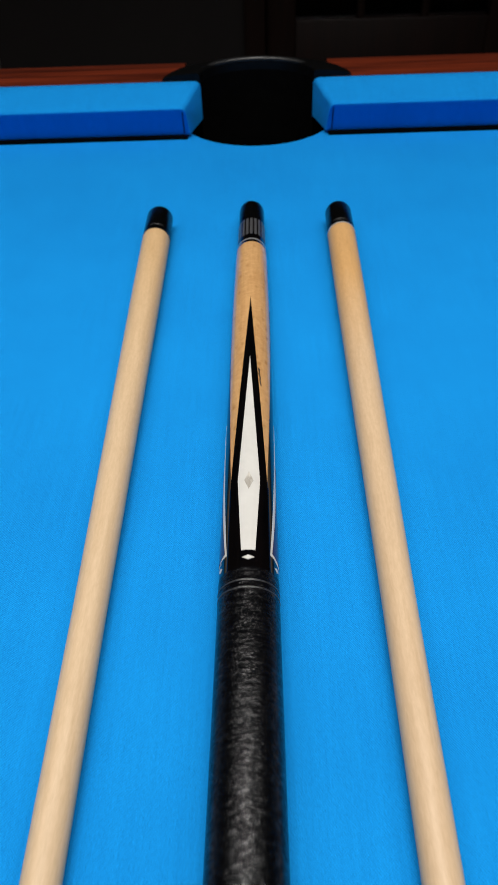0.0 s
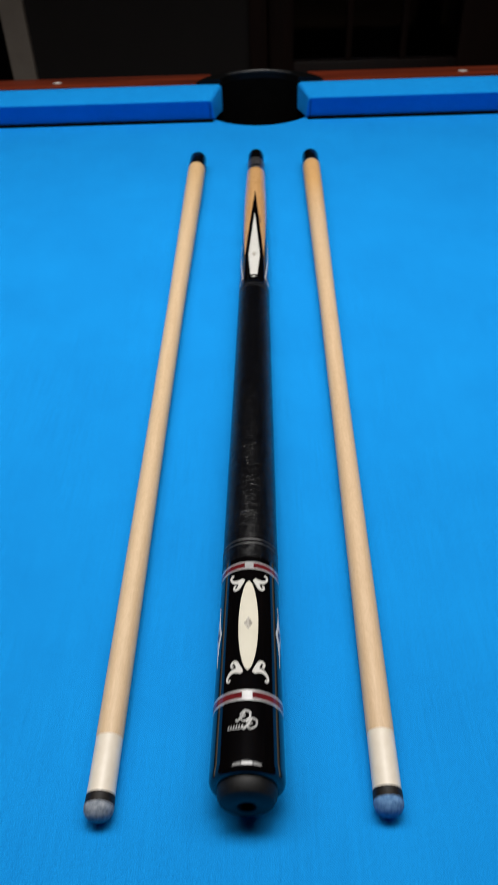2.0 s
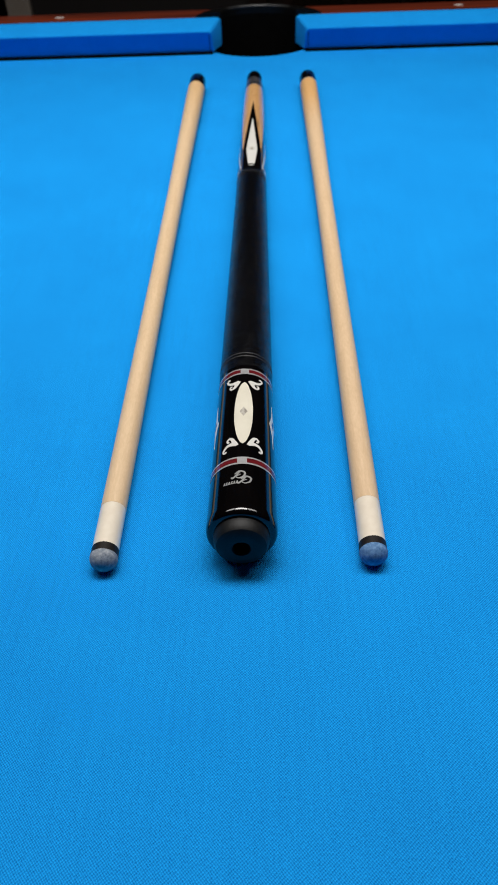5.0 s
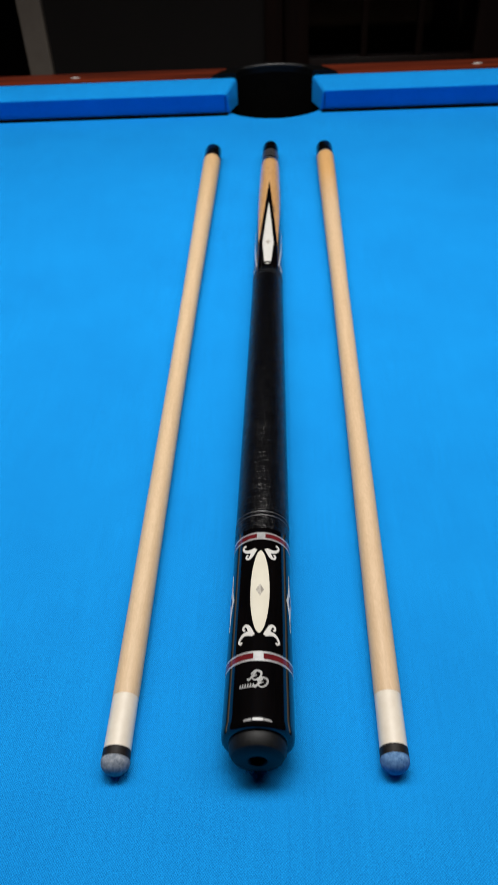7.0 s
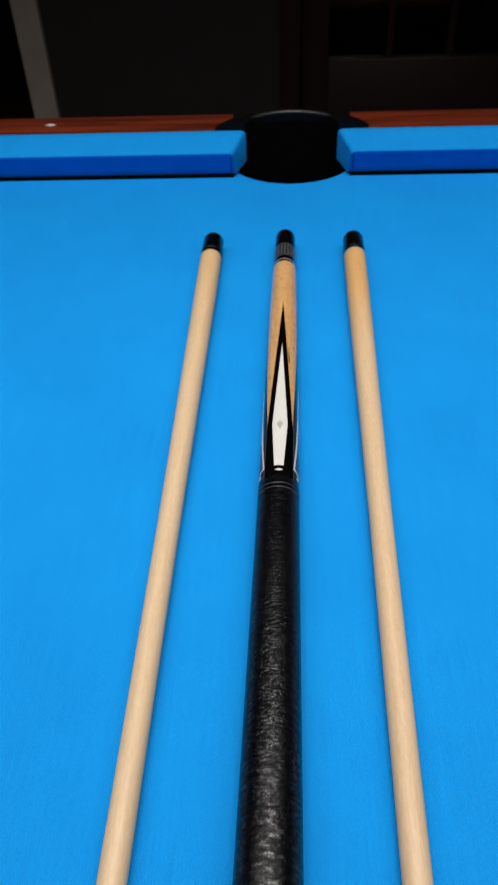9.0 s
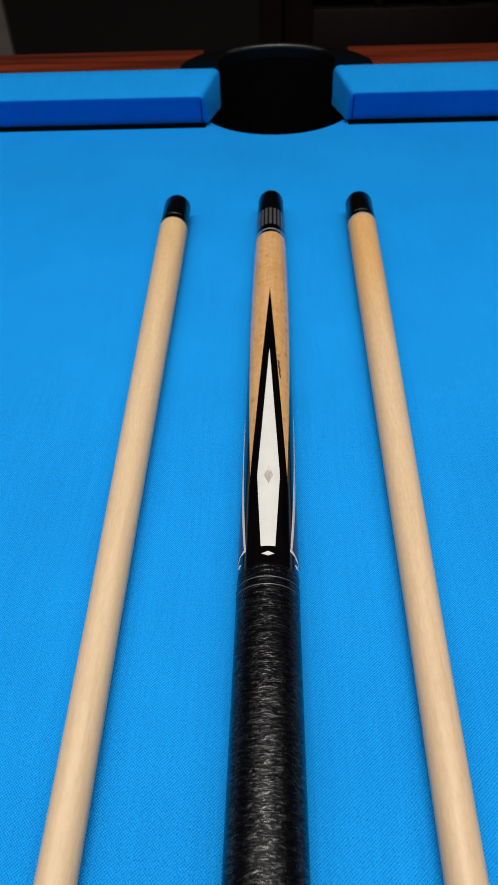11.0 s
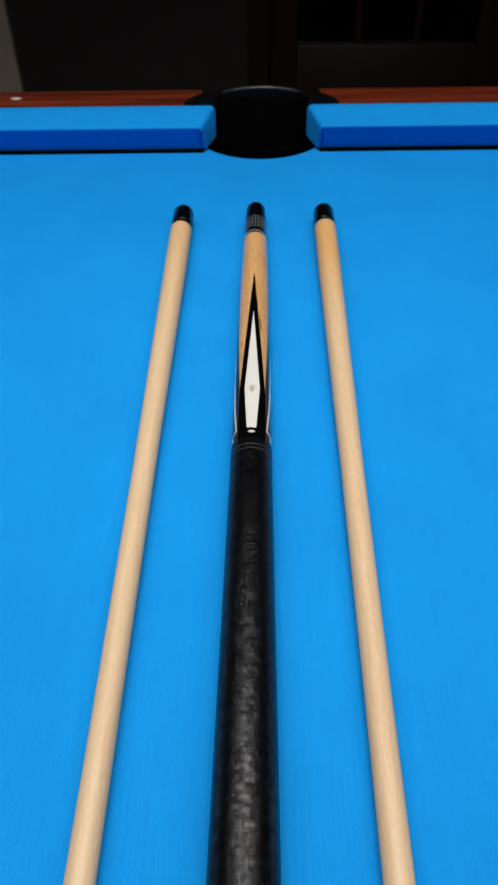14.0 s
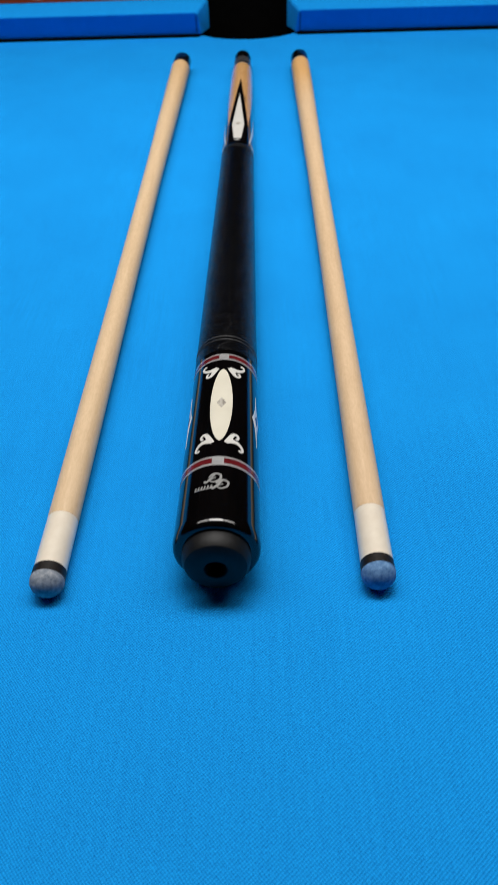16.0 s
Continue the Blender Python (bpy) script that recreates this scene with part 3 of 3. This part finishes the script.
for deg in (0, 140, 220):
    inlay = part("oval_inlay", shape(OV0, OV1, lambda u: 17.8 * math.sqrt(max(0, 1 - (2 * u - 1) ** 2)) ** 1.15, BUTT, deg, 40, 0.00010, 12), IVORY, butt, "long ivory oval")
    part("pearl_diamond", shape(0.0708, 0.0778, lambda u: 7.5 * (1 - abs(2 * u - 1)), BUTT, deg, 8, 0.00022), PEARL, inlay, "small mother-of-pearl diamond")
    for sx in (1, -1):
        for sy in (1, -1):
            bm = bmesh.new()
            mid = (OV0 + OV1) / 2
            off = radians(deg) * BUTT(mid)

            def at(s, d):
                return (off + sx * (2.6 + (s - 2.6) * 0.88) * 0.001, mid + sy * (d * 0.00085 - (mid - OV0)))
            stroke(bm, [at(2.6, -1.2), at(3.9, 1.2), at(5.3, 4.4), at(6.8, 5.4), at(8.0, 4.2), at(7.6, 2.6), at(6.8, 2.8)], [0.0018, 0.0022, 0.0017, 0.0012, 0.0010, 0.0009, 0.0007], BUTT)
            stroke(bm, [at(2.6, -0.7), at(5.2, 0.2), at(7.6, -0.2), at(9.4, -1.8), at(10.2, -4.0), at(9.2, -5.2), at(8.5, -4.4)], [0.0020, 0.0023, 0.0017, 0.0012, 0.0010, 0.0010, 0.0010], BUTT, 0.00014)
            part("scroll_inlay", skirted(bm, BUTT), BONE, butt, "white curled scroll")

for deg in (70, 180, 290):
    star = part("pointed_inlay", shape(0.0570, 0.0900, lambda u: 12.5 * (1 - abs(2 * u - 1)) ** 2.3 + 0.1, BUTT, deg, 40, 0.00010, 8), BONE, butt, "white inlay with four drawn-out points")
    part("pearl_diamond", shape(0.0700, 0.0772, lambda u: 5.0 * (1 - abs(2 * u - 1)), BUTT, deg, 8, 0.00022), PLUM, star)

# silver maker's mark as plain strokes
bm = bmesh.new()
for dx, dy in ((0.0, 0.0), (2.7, -3.3)):
    for pts in ([(-0.4, 32.5), (-2.0, 30.0), (-3.8, 27.9), (-4.4, 28.7)], [(-2.9, 30.4), (-1.0, 32.2), (1.3, 31.4), (0.9, 29.0), (-1.2, 27.8), (-2.4, 28.9), (-0.4, 30.2)]):
        stroke(bm, [((a + dx) * 0.001, (b + dy) * 0.001 - 0.001) for a, b in pts], [0.0006, 0.0008, 0.0009, 0.0008, 0.0006, 0.0005, 0.0004][:len(pts)], BUTT)
for k in range(6):
    a = -7.8 + 1.15 * k
    stroke(bm, [(a * 0.001, 0.0238), ((a + 0.35) * 0.001, 0.0252)], [0.0006, 0.0005], BUTT)
stroke(bm, [(-0.0080, 0.0238), (-0.0045, 0.0236), (-0.0014, 0.0238)], [0.0004, 0.0004, 0.0004], BUTT)
part("maker_mark", skirted(bm, BUTT), MARK, butt, "silver curling mark")

wrap_profile = [(0.1145, 0.0)]
for k in range(151):
    y = 0.1145 + (0.4145 - 0.1145) * k / 150
    r = BUTT(y) + 0.00010
    wrap_profile.append((y, r))
wrap_profile = sorted(wrap_profile[1:])
part("wrap", lathe([(0.1145, 0.0)] + wrap_profile + [(0.4145, 0.0)], 72), LEATHER, butt, "black pressed leather wrap with fine creases")
for c in (0.1235, 0.1262, 0.4050, 0.4085):
    r = BUTT(c) + 0.0001
    part("pressed_line", lathe([(c - 0.00035, r - 0.0002), (c - 0.0002, r + 0.0001), (c, r + 0.00016), (c + 0.0002, r + 0.0001), (c + 0.00035, r - 0.0002)], 72), LINE, butt, "thin raised line pressed into the leather")

def kite(width, low):
    """Half width by place along a spear that is widest a little above its base."""
    return lambda u: width * (u / low if u < low else (1 - u) / (1 - low))


part("forearm", lathe(turned(0.4145, 0.6880)), BIRDSEYE, butt, "amber figured maple forearm")
part("point_base", lathe(turned(0.4145, 0.4605, 0.00006)), EBONY, butt)
for deg in (0, 90, 180, 270):
    front = deg in (0, 180)
    point = part("point", shape(0.4595, 0.617, lambda u: 43.5 * (1 - u), BUTT, {90: 85, 270: 275}.get(deg, deg), 30, 0.00006, 12), EBONY, butt, "slender black point")
    if front:
        def spear_half(u):
            y = 0.423 + u * (0.556 - 0.423)
            return 13.5 + (24 - 13.5) * (y - 0.423) / 0.0395 if y < 0.4625 else 24 * (0.556 - y) / (0.556 - 0.4625)
        spear = part("spear_inlay", shape(0.423, 0.556, spear_half, BUTT, deg, 44, 0.00014, 8), BONE, butt, "long white spear")
        part("pearl_diamond", shape(0.4568, 0.4675, lambda u: 9.5 * (1 - abs(2 * u - 1)), BUTT, deg, 8, 0.00024), PEARL, spear)
    else:
        spear = part("spear_inlay", shape(0.4198, 0.512, kite(44, 0.030), BUTT, deg, 60, 0.00014, 12), BONE, butt, "white-edged dark purple spear")
        part("spear_core", shape(0.4213, 0.480, kite(38.5, 0.046), BUTT, deg, 60, 0.00024, 12), PLUM, spear)
    part("small_diamond", shape(0.4182 if front else 0.4170, 0.4204 if front else 0.4190, lambda u: (12.0 if front else 9.0) * (1 - abs(2 * u - 1)), BUTT, {90: 68, 270: 292}.get(deg, deg), 8, 0.00018), BONE, butt)

# illegible maker's signature as short dark strokes
bm = bmesh.new()
for a, b, c, d in ((3.9, 556, 4.4, 552.5), (4.6, 555, 4.2, 550), (4.4, 551, 5.0, 547), (5.1, 549, 4.7, 545), (4.9, 545, 5.4, 541.5)):
    stroke(bm, [(a * 0.001 + 0.0006, b * 0.001 - 0.010), (c * 0.001 + 0.0006, d * 0.001 - 0.010)], [0.0008, 0.0006], BUTT)
part("signature", skirted(bm, BUTT), INK, butt, "tiny brown pen strokes")

part("joint_collar", lathe(turned(0.6880, 0.6990, 0.00005, 3)), EBONY, butt, "black joint collar")
for c in (0.6895, 0.6925):
    part("joint_ring", lathe(turned(c, c + 0.0012, 0.00016, 2)), SILVER, butt, "thin silver ring")
part("joint_sleeve", lathe(turned(0.6990, 0.7260, -0.00005, 4)), EBONY, butt, "black joint sleeve with lamp reflections drawn as grey streaks")
# Grey bars stand in for the lamps mirrored as streaks in the sleeve.
for k in range(20):
    part("reflection_streak", shape(0.7005, 0.7245, lambda u: 5.6, BUTT, 18 * k, 3, 0.00006, 3), REFLECTION, butt)
part("joint_protector", lathe([(0.7260, 0.0), (0.7260, 0.0089), (0.7275, 0.0091), (0.7500, 0.0091), (0.7535, 0.0087), (0.7560, 0.0075), (0.7575, 0.005), (0.7577, 0.0)]), CAP, butt, "black screw-on joint protector")


# ---- shafts ----
SHAFT = along([(0.0, 0.0058), (0.055, 0.0059), (0.25, 0.0062), (0.40, 0.0068), (0.44, 0.0072), (0.52, 0.0080), (0.65, 0.0093), (0.73, 0.0097)])


def shaft(tip, end, chalk, label, ring, wood):
    (x0, y0), (x1, y1) = tip, end
    length = math.hypot(x1 - x0, y1 - y0)
    yaw = -math.degrees(math.atan2(x1 - x0, y1 - y0))
    lean = math.degrees(math.atan((SHAFT(length) - 0.0058) / length))
    ob = thing("cue_shaft", pose(x0, y0, H + 0.0059, lean, 0, yaw), label, "pool cue", "cue shafts beside the butt")
    wood_end = length - 0.0380
    part("tip", lathe([(0.0, 0.0), (0.00025, 0.0018), (0.0010, 0.0036), (0.0022, 0.0050), (0.0036, 0.0058), (0.0054, 0.0061), (0.0060, 0.0060), (0.0060, 0.0)], 40), chalk, ob, "domed leather tip dusted with chalk")
    part("tip_pad", lathe([(0.0060, 0.0), (0.0060, 0.0060), (0.0100, 0.0059), (0.0100, 0.0)], 40), PAD, ob, "thin black fibre pad")
    part("ferrule", lathe([(0.0100, 0.0), (0.0100, 0.0058), (0.0340, 0.0058), (0.0340, 0.0)], 40), FERRULE, ob, "cream ferrule")
    rows = [(0.0340 + (wood_end - 0.0340) * k / 24, SHAFT(0.0340 + (wood_end - 0.0340) * k / 24)) for k in range(25)]
    part("shaft_wood", lathe([(0.0340, 0.0)] + rows + [(wood_end, 0.0)], 48), wood, ob, "pale straight-grained maple")
    r = SHAFT(wood_end)
    part("joint_ring", lathe([(wood_end, 0.0), (wood_end, r + 0.0001), (wood_end + (0.0016 if ring else 0.0008), r + 0.0001), (wood_end + 0.0016, 0.0)], 48), SILVER if ring else PAD, ob)
    part("joint_protector", lathe([(wood_end + 0.0016, 0.0), (wood_end + 0.0016, r), (wood_end + 0.006, r), (wood_end + 0.0064, r - 0.0003), (wood_end + 0.0068, r), (length - 0.005, r - 0.0001), (length - 0.002, r - 0.0010), (length - 0.0004, r - 0.0028), (length, r - 0.005), (length, 0.0)], 48), CAP, ob, "glossy black joint protector")
    return ob


shaft((-0.0588, -0.0030), (-0.0690, 0.7490), CHALK_GREY, "pale maple cue shaft with a cream ferrule and grey chalked tip", False, SHAFT_WOOD)
shaft((0.0563, -0.0008), (0.0630, 0.7510), CHALK_BLUE, "pale maple cue shaft with a cream ferrule and blue chalked tip", True, AMBER_SHAFT)
